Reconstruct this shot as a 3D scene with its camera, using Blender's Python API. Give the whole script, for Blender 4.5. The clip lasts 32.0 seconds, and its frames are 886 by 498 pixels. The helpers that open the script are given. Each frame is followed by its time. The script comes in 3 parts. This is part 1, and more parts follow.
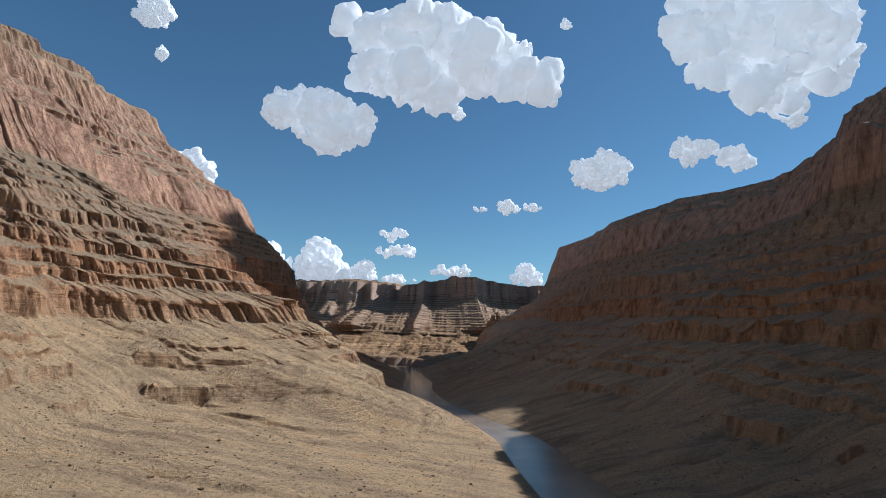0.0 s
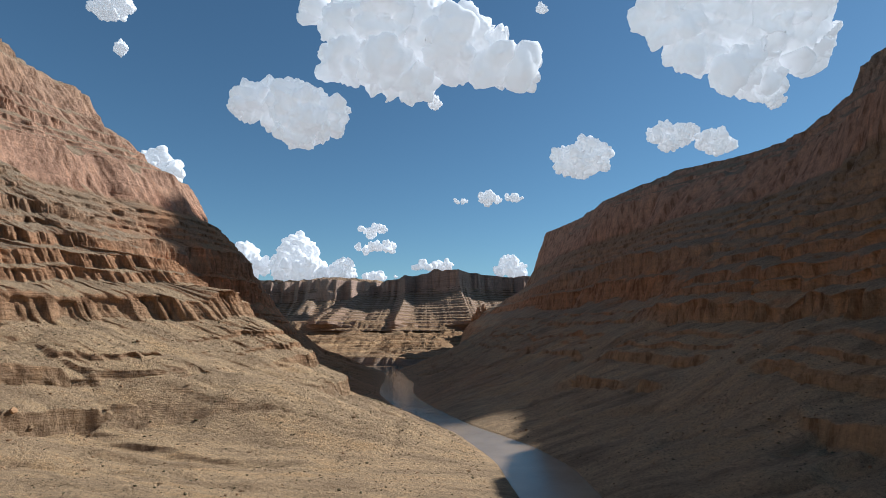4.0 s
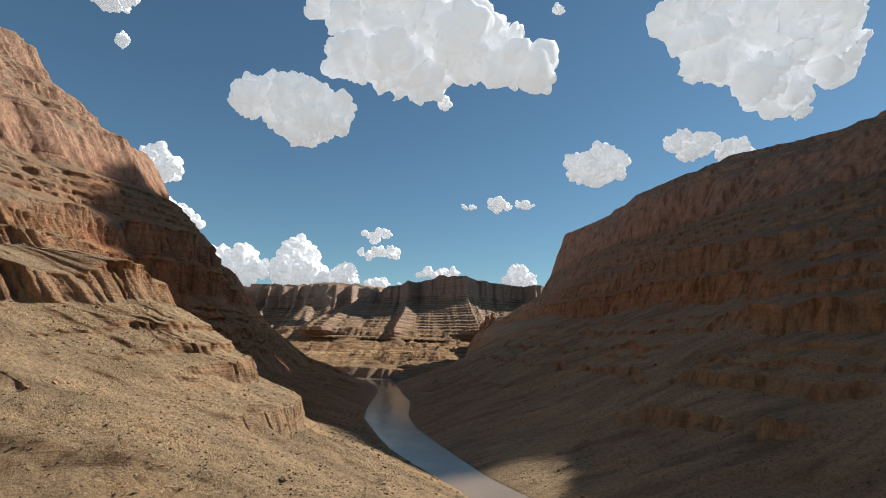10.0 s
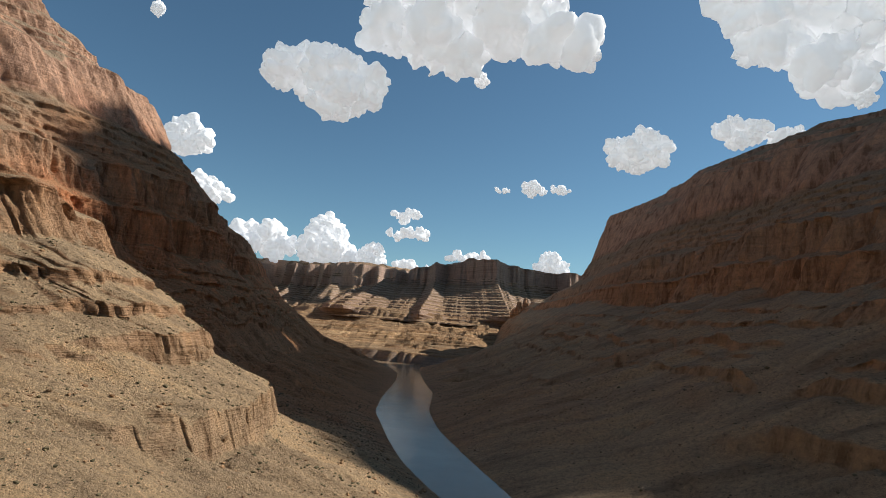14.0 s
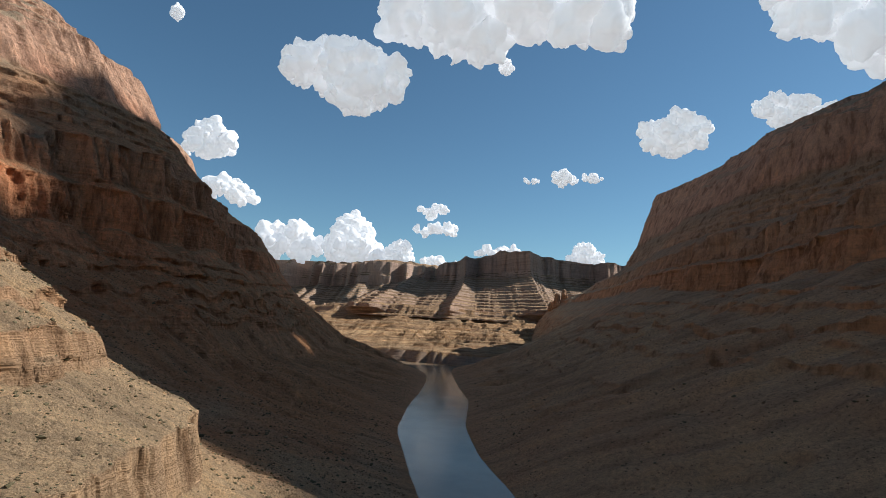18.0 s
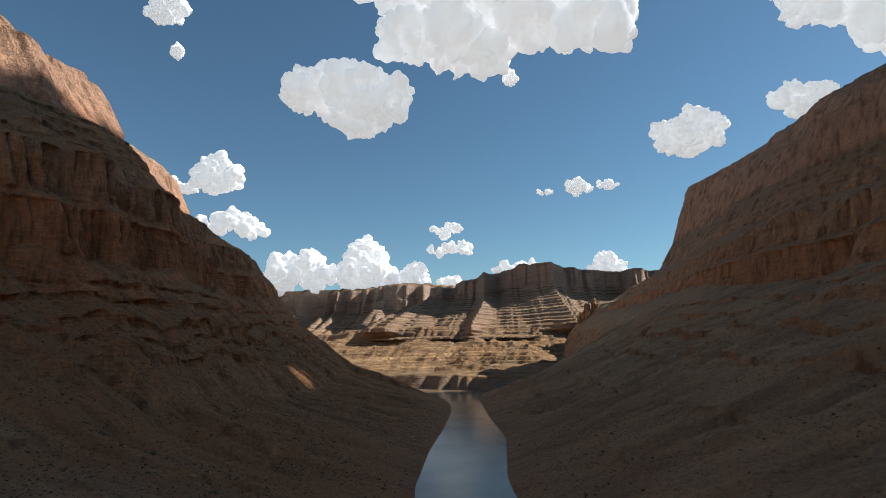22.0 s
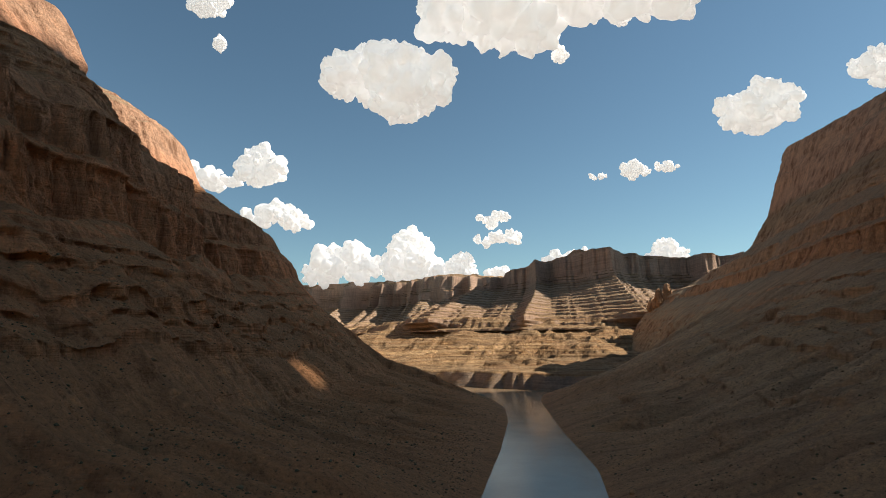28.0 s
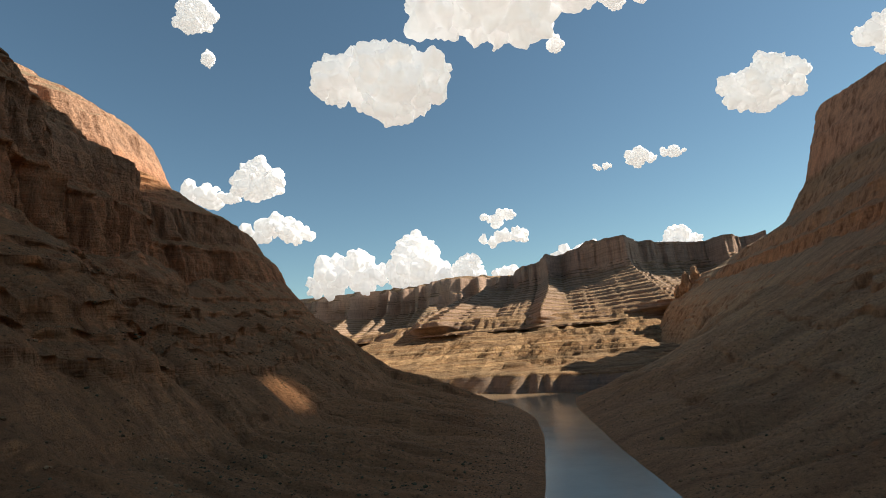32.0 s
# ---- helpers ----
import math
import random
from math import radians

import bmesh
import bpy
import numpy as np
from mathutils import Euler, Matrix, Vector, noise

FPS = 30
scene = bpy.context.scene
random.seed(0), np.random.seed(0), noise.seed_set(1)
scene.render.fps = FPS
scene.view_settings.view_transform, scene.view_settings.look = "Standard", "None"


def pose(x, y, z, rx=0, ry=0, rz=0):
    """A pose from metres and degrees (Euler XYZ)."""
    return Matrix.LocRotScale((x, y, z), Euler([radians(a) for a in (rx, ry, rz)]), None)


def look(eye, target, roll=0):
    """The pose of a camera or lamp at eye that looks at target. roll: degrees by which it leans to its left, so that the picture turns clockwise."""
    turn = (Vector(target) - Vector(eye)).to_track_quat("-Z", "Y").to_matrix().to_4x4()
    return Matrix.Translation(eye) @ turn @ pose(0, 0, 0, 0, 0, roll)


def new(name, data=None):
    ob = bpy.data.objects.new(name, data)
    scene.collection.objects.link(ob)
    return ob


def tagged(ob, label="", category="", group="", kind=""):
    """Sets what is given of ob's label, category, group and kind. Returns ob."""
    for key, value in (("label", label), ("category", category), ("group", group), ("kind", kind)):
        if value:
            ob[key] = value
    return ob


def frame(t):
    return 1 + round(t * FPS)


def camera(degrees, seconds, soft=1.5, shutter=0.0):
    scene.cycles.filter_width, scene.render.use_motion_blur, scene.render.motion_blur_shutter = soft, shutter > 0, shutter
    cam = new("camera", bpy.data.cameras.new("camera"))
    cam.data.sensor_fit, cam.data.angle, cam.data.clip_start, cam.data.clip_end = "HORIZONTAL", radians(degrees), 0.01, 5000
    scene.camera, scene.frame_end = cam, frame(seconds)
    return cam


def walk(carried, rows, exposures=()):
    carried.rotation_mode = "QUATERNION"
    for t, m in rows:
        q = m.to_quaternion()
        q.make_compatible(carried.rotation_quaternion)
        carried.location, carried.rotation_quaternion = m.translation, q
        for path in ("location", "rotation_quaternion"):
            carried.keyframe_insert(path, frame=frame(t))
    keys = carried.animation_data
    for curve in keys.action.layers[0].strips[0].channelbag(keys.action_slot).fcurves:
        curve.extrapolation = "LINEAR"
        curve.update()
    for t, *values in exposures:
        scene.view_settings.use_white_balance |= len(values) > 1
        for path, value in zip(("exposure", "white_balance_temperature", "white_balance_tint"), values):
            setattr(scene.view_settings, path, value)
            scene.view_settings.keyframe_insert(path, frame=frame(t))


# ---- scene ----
cam = camera(78.2, 32.0, soft=0.8)
PATH = [
    (0, (0.0, 0.0, 106.0), (0.0, 1.976, 106.306), 2.5),
    (0.5, (1.233, 17.467, 105.235), (1.273, 19.444, 105.534), 2.4),
    (1, (2.466, 34.935, 104.47), (2.524, 36.908, 104.791), 0.9),
    (1.5, (3.568, 52.312, 103.729), (3.644, 54.291, 104.007), -0.7),
    (2, (4.671, 69.69, 102.989), (4.767, 71.667, 103.275), 1.6),
    (2.5, (5.642, 86.973, 102.273), (5.713, 88.947, 102.583), 0.9),
    (3, (6.613, 104.256, 101.556), (6.677, 106.233, 101.854), 0.0),
    (3.5, (7.486, 121.465, 100.857), (7.555, 123.442, 101.149), 0.2),
    (5.5, (10.322, 189.774, 98.167), (10.373, 191.747, 98.489), -0.1),
    (6, (10.867, 206.714, 97.52), (10.915, 208.687, 97.838), 0.4),
    (6.5, (11.312, 223.566, 96.886), (11.37, 225.538, 97.21), 0.9),
    (7, (11.758, 240.418, 96.253), (11.801, 242.39, 96.581), 0.7),
    (7.5, (12.072, 257.149, 95.637), (12.096, 259.121, 95.968), 1.0),
    (8, (12.386, 273.881, 95.022), (12.44, 275.854, 95.342), -0.3),
    (8.5, (12.568, 290.486, 94.422), (12.624, 292.462, 94.727), 1.7),
    (9, (12.75, 307.092, 93.823), (12.813, 309.068, 94.126), 2.2),
    (9.5, (12.8, 323.566, 93.239), (12.854, 325.541, 93.551), 2.2),
    (10, (12.849, 340.04, 92.655), (12.892, 342.011, 92.994), 1.8),
    (10.5, (12.767, 356.378, 92.085), (12.791, 358.354, 92.398), 2.8),
    (11, (12.684, 372.716, 91.516), (12.72, 374.692, 91.826), 2.5),
    (11.5, (12.469, 388.913, 90.958), (12.492, 390.886, 91.285), 3.5),
    (12, (12.254, 405.109, 90.401), (12.255, 407.082, 90.727), 4.5),
    (12.5, (11.906, 421.159, 89.856), (11.914, 423.137, 90.149), 4.7),
    (13, (11.558, 437.209, 89.31), (11.569, 439.185, 89.617), 3.8),
    (13.5, (11.077, 453.106, 88.775), (11.041, 455.083, 89.079), 5.9),
    (14, (10.596, 469.004, 88.24), (10.534, 470.983, 88.523), 4.6),
    (14.5, (10.015, 484.785, 87.712), (9.915, 486.766, 87.97), 2.5),
    (16.5, (7.026, 547.095, 85.638), (6.861, 549.069, 85.913), 2.5),
    (17, (6.112, 562.464, 85.128), (5.932, 564.439, 85.384), 3.1),
    (17.5, (5.098, 577.702, 84.622), (4.938, 579.677, 84.892), 2.1),
    (18, (4.083, 592.94, 84.116), (3.917, 594.914, 84.385), 3.0),
    (18.5, (2.935, 608.0, 83.614), (2.74, 609.969, 83.904), 4.8),
    (19, (1.787, 623.06, 83.112), (1.581, 625.025, 83.422), 3.7),
    (19.5, (0.505, 637.937, 82.613), (0.279, 639.895, 82.95), 3.3),
    (20, (-0.778, 652.814, 82.114), (-1.02, 654.771, 82.446), 3.0),
    (20.5, (-2.194, 667.502, 81.617), (-2.427, 669.46, 81.955), 2.9),
    (21, (-3.61, 682.191, 81.12), (-3.837, 684.147, 81.469), 3.2),
    (21.5, (-5.161, 696.686, 80.623), (-5.401, 698.639, 80.98), 0.5),
    (22, (-6.712, 711.181, 80.127), (-6.934, 713.137, 80.476), -0.9),
    (22.5, (-8.397, 725.477, 79.629), (-8.618, 727.433, 79.982), -1.6),
    (23, (-10.082, 739.773, 79.132), (-10.325, 741.729, 79.47), -0.8),
    (23.5, (-11.902, 753.865, 78.633), (-12.181, 755.818, 78.963), -1.5),
    (24, (-13.723, 767.958, 78.134), (-14.014, 769.909, 78.459), -3.3),
    (24.5, (-15.677, 781.841, 77.631), (-15.995, 783.788, 77.961), -2.7),
    (25, (-17.632, 795.724, 77.129), (-17.954, 797.669, 77.464), -2.0),
    (25.5, (-19.689, 809.447, 76.623), (-19.998, 811.396, 76.945), -1.8),
    (27.5, (-28.59, 863.241, 74.574), (-28.957, 865.176, 74.922), -1.8),
    (28, (-30.984, 876.408, 74.053), (-31.375, 878.341, 74.385), -0.8),
    (28.5, (-33.481, 889.403, 73.525), (-33.87, 891.336, 73.858), -0.6),
    (29, (-35.977, 902.397, 72.998), (-36.371, 904.33, 73.326), 0.3),
    (29.5, (-38.609, 915.156, 72.462), (-38.984, 917.089, 72.817), -1.0),
    (30, (-41.242, 927.916, 71.925), (-41.663, 929.842, 72.261), -0.1),
    (30.5, (-44.01, 940.435, 71.379), (-44.433, 942.362, 71.702), -2.1),
    (31, (-46.778, 952.953, 70.832), (-47.199, 954.881, 71.161), -2.7),
    (31.5, (-49.682, 965.227, 70.273), (-50.104, 967.149, 70.631), -3.5),
    (32, (-52.587, 977.5, 69.714), (-52.996, 979.425, 70.068), -4.6),
]
walk(cam, [(t, look(eye, target, roll)) for t, eye, target, roll in PATH],
     [(0.0, 0.16, 5250, 10), (9.0, 0.28, 5950, 10), (13.0, 0.28, 6050, 10), (18.0, 0.36, 5800, 10), (22.0, 0.42, 6000, 10), (28.0, 0.65, 6800, 11), (32.0, 0.68, 6850, 11)])

# ---- sky and sun ----
SUN_AZ, SUN_EL = 70.0, 38.0          # degrees right of +y, and above the horizon
sun_dir = Vector((math.sin(radians(SUN_AZ)) * math.cos(radians(SUN_EL)),
                  math.cos(radians(SUN_AZ)) * math.cos(radians(SUN_EL)), math.sin(radians(SUN_EL))))
world = bpy.data.worlds.new("sky")
scene.world = world
world.use_nodes = True
wn = world.node_tree.nodes
sky = wn.new("ShaderNodeTexSky")
sky.sky_type = "NISHITA"
sky.sun_disc = False
sky.sun_elevation, sky.sun_rotation = radians(SUN_EL), radians(SUN_AZ)
sky.altitude, sky.air_density, sky.dust_density, sky.ozone_density = 900, 1.0, 0.2, 1.0
wn["Background"].inputs["Strength"].default_value = 0.07
tint = wn.new("ShaderNodeMix")
tint.data_type, tint.blend_type = "RGBA", "MULTIPLY"
tint.inputs[0].default_value, tint.inputs[7].default_value = 1.0, (0.82, 1.0, 0.94, 1)
world.node_tree.links.new(sky.outputs[0], tint.inputs[6])
world.node_tree.links.new(tint.outputs[2], wn["Background"].inputs["Color"])
sun_data = bpy.data.lights.new("sun", "SUN")
sun_data.energy, sun_data.angle, sun_data.color = 5.0, radians(0.5), (1.0, 0.93, 0.82)
sun = new("sun", sun_data)
sun.matrix_world = look(sun_dir * 3000, (0, 0, 0))


# ---- noise on arrays ----
def lattice(ix, iy, iz, seed):
    h = (ix * 374761393 + iy * 668265263 + iz * 2147483647 + seed * 1274126177) & 0xFFFFFFFF
    h = ((h ^ (h >> 13)) * 1274126177) & 0xFFFFFFFF
    return ((h ^ (h >> 16)) & 0xFFFF) / 32767.5 - 1.0


def noise2(x, y, seed=0):
    x, y = np.broadcast_arrays(np.asarray(x, float), np.asarray(y, float))
    fx, fy = np.floor(x), np.floor(y)
    u, v = x - fx, y - fy
    ix, iy = fx.astype(np.int64), fy.astype(np.int64)
    u, v = u * u * u * (u * (u * 6 - 15) + 10), v * v * v * (v * (v * 6 - 15) + 10)
    a = lattice(ix, iy, 0, seed) * (1 - u) + lattice(ix + 1, iy, 0, seed) * u
    b = lattice(ix, iy + 1, 0, seed) * (1 - u) + lattice(ix + 1, iy + 1, 0, seed) * u
    return a * (1 - v) + b * v


def noise3(p, seed=0):
    f = np.floor(p)
    w = p - f
    i = f.astype(np.int64)
    w = w * w * (3 - 2 * w)
    out = 0
    for dx in (0, 1):
        for dy in (0, 1):
            for dz in (0, 1):
                k = (w[:, 0] if dx else 1 - w[:, 0]) * (w[:, 1] if dy else 1 - w[:, 1]) * (w[:, 2] if dz else 1 - w[:, 2])
                out = out + k * lattice(i[:, 0] + dx, i[:, 1] + dy, i[:, 2] + dz, seed)
    return out


def fbm(x, y, octaves, seed=0):
    total, amp = 0.0, 0.5
    for n in range(octaves):
        total = total + amp * noise2(x * 2.03 ** n + 7.3 * n, y * 2.03 ** n - 3.1 * n, seed + n)
        amp *= 0.5
    return total


def ridge(x, y, octaves, seed=0):
    total, amp = 0.0, 0.6
    for n in range(octaves):
        total = total + amp * (1 - 2 * np.abs(noise2(x * 2.1 ** n + 5.7 * n, y * 2.1 ** n, seed + n)))
        amp *= 0.5
    return total


# ---- materials ----
def material(name):
    m = bpy.data.materials.new(name)
    m.use_nodes = True
    return m, m.node_tree.nodes, m.node_tree.links, m.node_tree.nodes["Principled BSDF"]


def ramp(nodes, stops, interpolation="LINEAR"):
    r = nodes.new("ShaderNodeValToRGB")
    r.color_ramp.interpolation = interpolation
    e = r.color_ramp.elements
    while len(e) < len(stops):
        e.new(0.5)
    for el, (at, col) in zip(e, stops):
        el.position, el.color = at, (*col, 1)
    return r


def tex(nodes, links, vec, scale, detail=6, rough=0.6):
    t = nodes.new("ShaderNodeTexNoise")
    t.inputs["Scale"].default_value, t.inputs["Detail"].default_value = scale, detail
    t.inputs["Roughness"].default_value = rough
    links.new(vec, t.inputs["Vector"])
    return t.outputs[0]


def math_node(nodes, links, op, a, b=None, c=None):
    n = nodes.new("ShaderNodeMath")
    n.operation = op
    for i, v in enumerate((a, b, c)):
        if v is None:
            continue
        if isinstance(v, (int, float)):
            n.inputs[i].default_value = v
        else:
            links.new(v, n.inputs[i])
    return n.outputs[0]


def mix_col(nodes, links, fac, a, b, blend="MIX"):
    n = nodes.new("ShaderNodeMix")
    n.data_type, n.blend_type = "RGBA", blend
    for sock, v in ((n.inputs[0], fac), (n.inputs[6], a), (n.inputs[7], b)):
        if isinstance(v, (int, float)):
            sock.default_value = v
        elif isinstance(v, tuple):
            sock.default_value = (*v, 1)
        else:
            links.new(v, sock)
    return n.outputs[2]


def scaled(nodes, links, vec, s):
    n = nodes.new("ShaderNodeMapping")
    n.inputs["Scale"].default_value = s
    links.new(vec, n.inputs["Vector"])
    return n.outputs[0]


def rock_material(name, grain=1.0, pale=0.0, redness=0.8):
    """Canyon strata: colours of the beds by height, loose debris where it is not steep."""
    m, n, l, bsdf = material(name)
    geo = n.new("ShaderNodeNewGeometry")
    pos = geo.outputs["Position"]
    sep = n.new("ShaderNodeSeparateXYZ")
    l.new(pos, sep.inputs[0])
    nor = n.new("ShaderNodeSeparateXYZ")
    l.new(geo.outputs["Normal"], nor.inputs[0])
    wob = tex(n, l, pos, 0.012, 4)
    h = math_node(n, l, "MULTIPLY_ADD", wob, 26.0, sep.outputs[2])
    h = math_node(n, l, "MULTIPLY", math_node(n, l, "SUBTRACT", h, 13.0), 1 / 850)
    beds = ramp(n, [(0.0, (0.36, 0.25, 0.155)), (0.07, (0.37, 0.25, 0.15)), (0.10, (0.38, 0.235, 0.135)), (0.135, (0.40, 0.25, 0.145)),
                    (0.16, (0.42, 0.245, 0.14)), (0.215, (0.41, 0.23, 0.13)), (0.24, (0.38, 0.245, 0.155)), (0.31, (0.37, 0.25, 0.165)),
                    (0.35, (0.29, 0.215, 0.145)), (0.366, (0.33, 0.215, 0.14)), (0.374, (0.45, 0.275, 0.19)), (0.60, (0.45, 0.28, 0.195)),
                    (0.72, (0.43, 0.29, 0.20)), (0.80, (0.33, 0.22, 0.15)), (1.0, (0.36, 0.24, 0.16))])
    l.new(h, beds.inputs[0])
    # thin beds
    thin = tex(n, l, scaled(n, l, pos, (0.004, 0.004, 0.22)), 1.0, 5, 0.7)
    thin_c = ramp(n, [(0.33, (0.62, 0.60, 0.58)), (0.5, (1, 1, 1)), (0.68, (1.22, 1.18, 1.10))])
    l.new(thin, thin_c.inputs[0])
    cliff = mix_col(n, l, 0.3, beds.outputs[0], thin_c.outputs[0], "MULTIPLY")
    cliff = mix_col(n, l, 1.0, cliff, (1.38, 1.33, 1.26), "MULTIPLY")
    # dark varnish streaks running down the faces, deepened to stand in for shadow
    streak = tex(n, l, scaled(n, l, pos, (0.095, 0.095, 0.013)), 1.0, 5, 0.65)
    streak_c = ramp(n, [(0.36, (0.42, 0.36, 0.32)), (0.5, (0.95, 0.95, 0.95)), (0.68, (1.25, 1.2, 1.12))])
    l.new(streak, streak_c.inputs[0])
    cliff = mix_col(n, l, 0.8, cliff, streak_c.outputs[0], "MULTIPLY")
    # joints that split the faces into columns
    joint = tex(n, l, scaled(n, l, pos, (0.13, 0.13, 0.03)), 1.0, 4, 0.55)
    crack = n.new("ShaderNodeMapRange")
    crack.inputs["From Min"].default_value, crack.inputs["From Max"].default_value = 0.0, 0.05
    l.new(math_node(n, l, "ABSOLUTE", math_node(n, l, "SUBTRACT", joint, 0.5)), crack.inputs[0])
    crack_f = crack.outputs[0]
    cliff = mix_col(n, l, math_node(n, l, "MULTIPLY", math_node(n, l, "SUBTRACT", 1.0, crack_f), 0.16), cliff, (0.07, 0.045, 0.03))
    # debris
    big = tex(n, l, pos, 0.013, 5)
    talus = ramp(n, [(0.32, (0.38, 0.265, 0.16)), (0.45, (0.52, 0.36, 0.21)), (0.56, (0.61, 0.42, 0.24)), (0.7, (0.63, 0.40, 0.20))])
    runs = tex(n, l, scaled(n, l, pos, (0.012, 0.075, 0.02)), 1.0, 5, 0.6)
    l.new(math_node(n, l, "MULTIPLY_ADD", runs, 0.55, math_node(n, l, "MULTIPLY", big, 0.48)), talus.inputs[0])
    high = n.new("ShaderNodeMapRange")
    high.interpolation_type = "SMOOTHSTEP"
    high.inputs["From Min"].default_value, high.inputs["From Max"].default_value, high.inputs["To Max"].default_value = 80.0, 210.0, 0.85
    l.new(sep.outputs[2], high.inputs[0])
    tal = mix_col(n, l, high.outputs[0], talus.outputs[0], (0.38, 0.28, 0.185))
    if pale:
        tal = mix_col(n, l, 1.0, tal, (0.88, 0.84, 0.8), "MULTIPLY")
    fine = tex(n, l, pos, 0.45 * grain, 8, 0.75)
    fine_c = ramp(n, [(0.32, (0.36, 0.36, 0.38)), (0.46, (0.92, 0.92, 0.91)), (0.6, (1.08, 1.07, 1.05)), (0.74, (1.5, 1.45, 1.4))])
    l.new(fine, fine_c.inputs[0])
    tal = mix_col(n, l, 1.0, tal, fine_c.outputs[0], "MULTIPLY")
    if pale:
        band = tex(n, l, scaled(n, l, pos, (0.002, 0.002, 0.085)), 1.0, 3, 0.6)
        band_c = ramp(n, [(0.36, (0.38, 0.33, 0.3)), (0.45, (0.95, 0.95, 0.95)), (0.53, (0.62, 0.52, 0.46)), (0.64, (1.3, 1.28, 1.2))])
        l.new(band, band_c.inputs[0])
        tal = mix_col(n, l, 0.85, tal, band_c.outputs[0], "MULTIPLY")
    grit = tex(n, l, pos, 2.4 * grain, 4, 0.7)
    grit_c = ramp(n, [(0.36, (0.25, 0.24, 0.23)), (0.45, (0.95, 0.95, 0.95)), (0.58, (1.02, 1.02, 1.02)), (0.66, (1.6, 1.56, 1.5))])
    l.new(grit, grit_c.inputs[0])
    tal = mix_col(n, l, 0.85, tal, grit_c.outputs[0], "MULTIPLY")
    cliff = mix_col(n, l, 0.5, cliff, fine_c.outputs[0], "MULTIPLY")
    # the fans below the red beds carry red rubble, deepened to warm their shade
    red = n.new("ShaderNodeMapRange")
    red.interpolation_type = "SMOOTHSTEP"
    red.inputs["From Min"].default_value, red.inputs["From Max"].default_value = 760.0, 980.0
    red.inputs["To Max"].default_value = 1.15 * redness * (1 - pale)
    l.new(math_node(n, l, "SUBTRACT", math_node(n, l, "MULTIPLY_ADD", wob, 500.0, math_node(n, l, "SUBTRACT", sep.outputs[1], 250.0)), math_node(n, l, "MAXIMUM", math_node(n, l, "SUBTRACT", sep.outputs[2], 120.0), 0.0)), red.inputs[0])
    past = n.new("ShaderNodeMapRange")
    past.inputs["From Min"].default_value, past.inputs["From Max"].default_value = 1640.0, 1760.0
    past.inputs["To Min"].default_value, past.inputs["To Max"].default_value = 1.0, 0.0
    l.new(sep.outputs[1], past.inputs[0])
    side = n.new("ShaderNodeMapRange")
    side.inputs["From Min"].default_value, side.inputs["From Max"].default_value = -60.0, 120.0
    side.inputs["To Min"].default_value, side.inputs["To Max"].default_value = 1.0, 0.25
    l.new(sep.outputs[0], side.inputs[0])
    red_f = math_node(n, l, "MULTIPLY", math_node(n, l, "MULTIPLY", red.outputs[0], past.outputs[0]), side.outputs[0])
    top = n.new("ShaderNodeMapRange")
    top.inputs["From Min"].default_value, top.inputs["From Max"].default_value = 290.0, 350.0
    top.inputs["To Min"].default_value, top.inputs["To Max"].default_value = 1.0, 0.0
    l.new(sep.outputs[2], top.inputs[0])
    # the same warm tint, put into the colour of the shaded cliffs
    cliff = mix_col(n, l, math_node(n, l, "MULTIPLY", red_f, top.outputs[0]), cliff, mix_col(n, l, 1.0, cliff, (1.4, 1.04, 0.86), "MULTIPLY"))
    # downslope streaks, darkened to show relief that the shade leaves flat
    runs_c = ramp(n, [(0.36, (0.6, 0.57, 0.55)), (0.47, (0.95, 0.95, 0.95)), (0.6, (1.15, 1.12, 1.08))])
    l.new(runs, runs_c.inputs[0])
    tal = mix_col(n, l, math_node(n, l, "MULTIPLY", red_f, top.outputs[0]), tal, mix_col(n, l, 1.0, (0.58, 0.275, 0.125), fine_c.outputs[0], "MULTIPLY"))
    tal = mix_col(n, l, 0.45, tal, runs_c.outputs[0], "MULTIPLY")
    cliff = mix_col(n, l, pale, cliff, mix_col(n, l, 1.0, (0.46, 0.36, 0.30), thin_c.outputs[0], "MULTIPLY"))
    steep = n.new("ShaderNodeMapRange")
    steep.inputs["From Min"].default_value, steep.inputs["From Max"].default_value = 0.58, 0.78
    steep.interpolation_type = "SMOOTHSTEP"
    l.new(math_node(n, l, "MULTIPLY_ADD", fine, 0.16, math_node(n, l, "SUBTRACT", nor.outputs[2], 0.08)), steep.inputs[0])
    col = mix_col(n, l, steep.outputs[0], cliff, tal)
    l.new(col, bsdf.inputs["Base Color"])
    bsdf.inputs["Roughness"].default_value = 0.95
    bsdf.inputs["Specular IOR Level"].default_value = 0.15
    b1 = n.new("ShaderNodeBump")
    b1.inputs["Strength"].default_value, b1.inputs["Distance"].default_value = 1.0, 4.5 / grain
    l.new(math_node(n, l, "ADD", math_node(n, l, "MULTIPLY_ADD", grit, 0.22, fine), math_node(n, l, "MULTIPLY", streak, 0.3)), b1.inputs["Height"])
    b2 = n.new("ShaderNodeBump")
    b2.inputs["Strength"].default_value, b2.inputs["Distance"].default_value = 0.9, 3.0
    bare = math_node(n, l, "SUBTRACT", 1.0, steep.outputs[0])
    l.new(bare, b2.inputs["Strength"])
    l.new(math_node(n, l, "ADD", thin, math_node(n, l, "MULTIPLY", crack_f, 0.1)), b2.inputs["Height"])
    l.new(b1.outputs[0], b2.inputs["Normal"])
    l.new(b2.outputs[0], bsdf.inputs["Normal"])
    return m


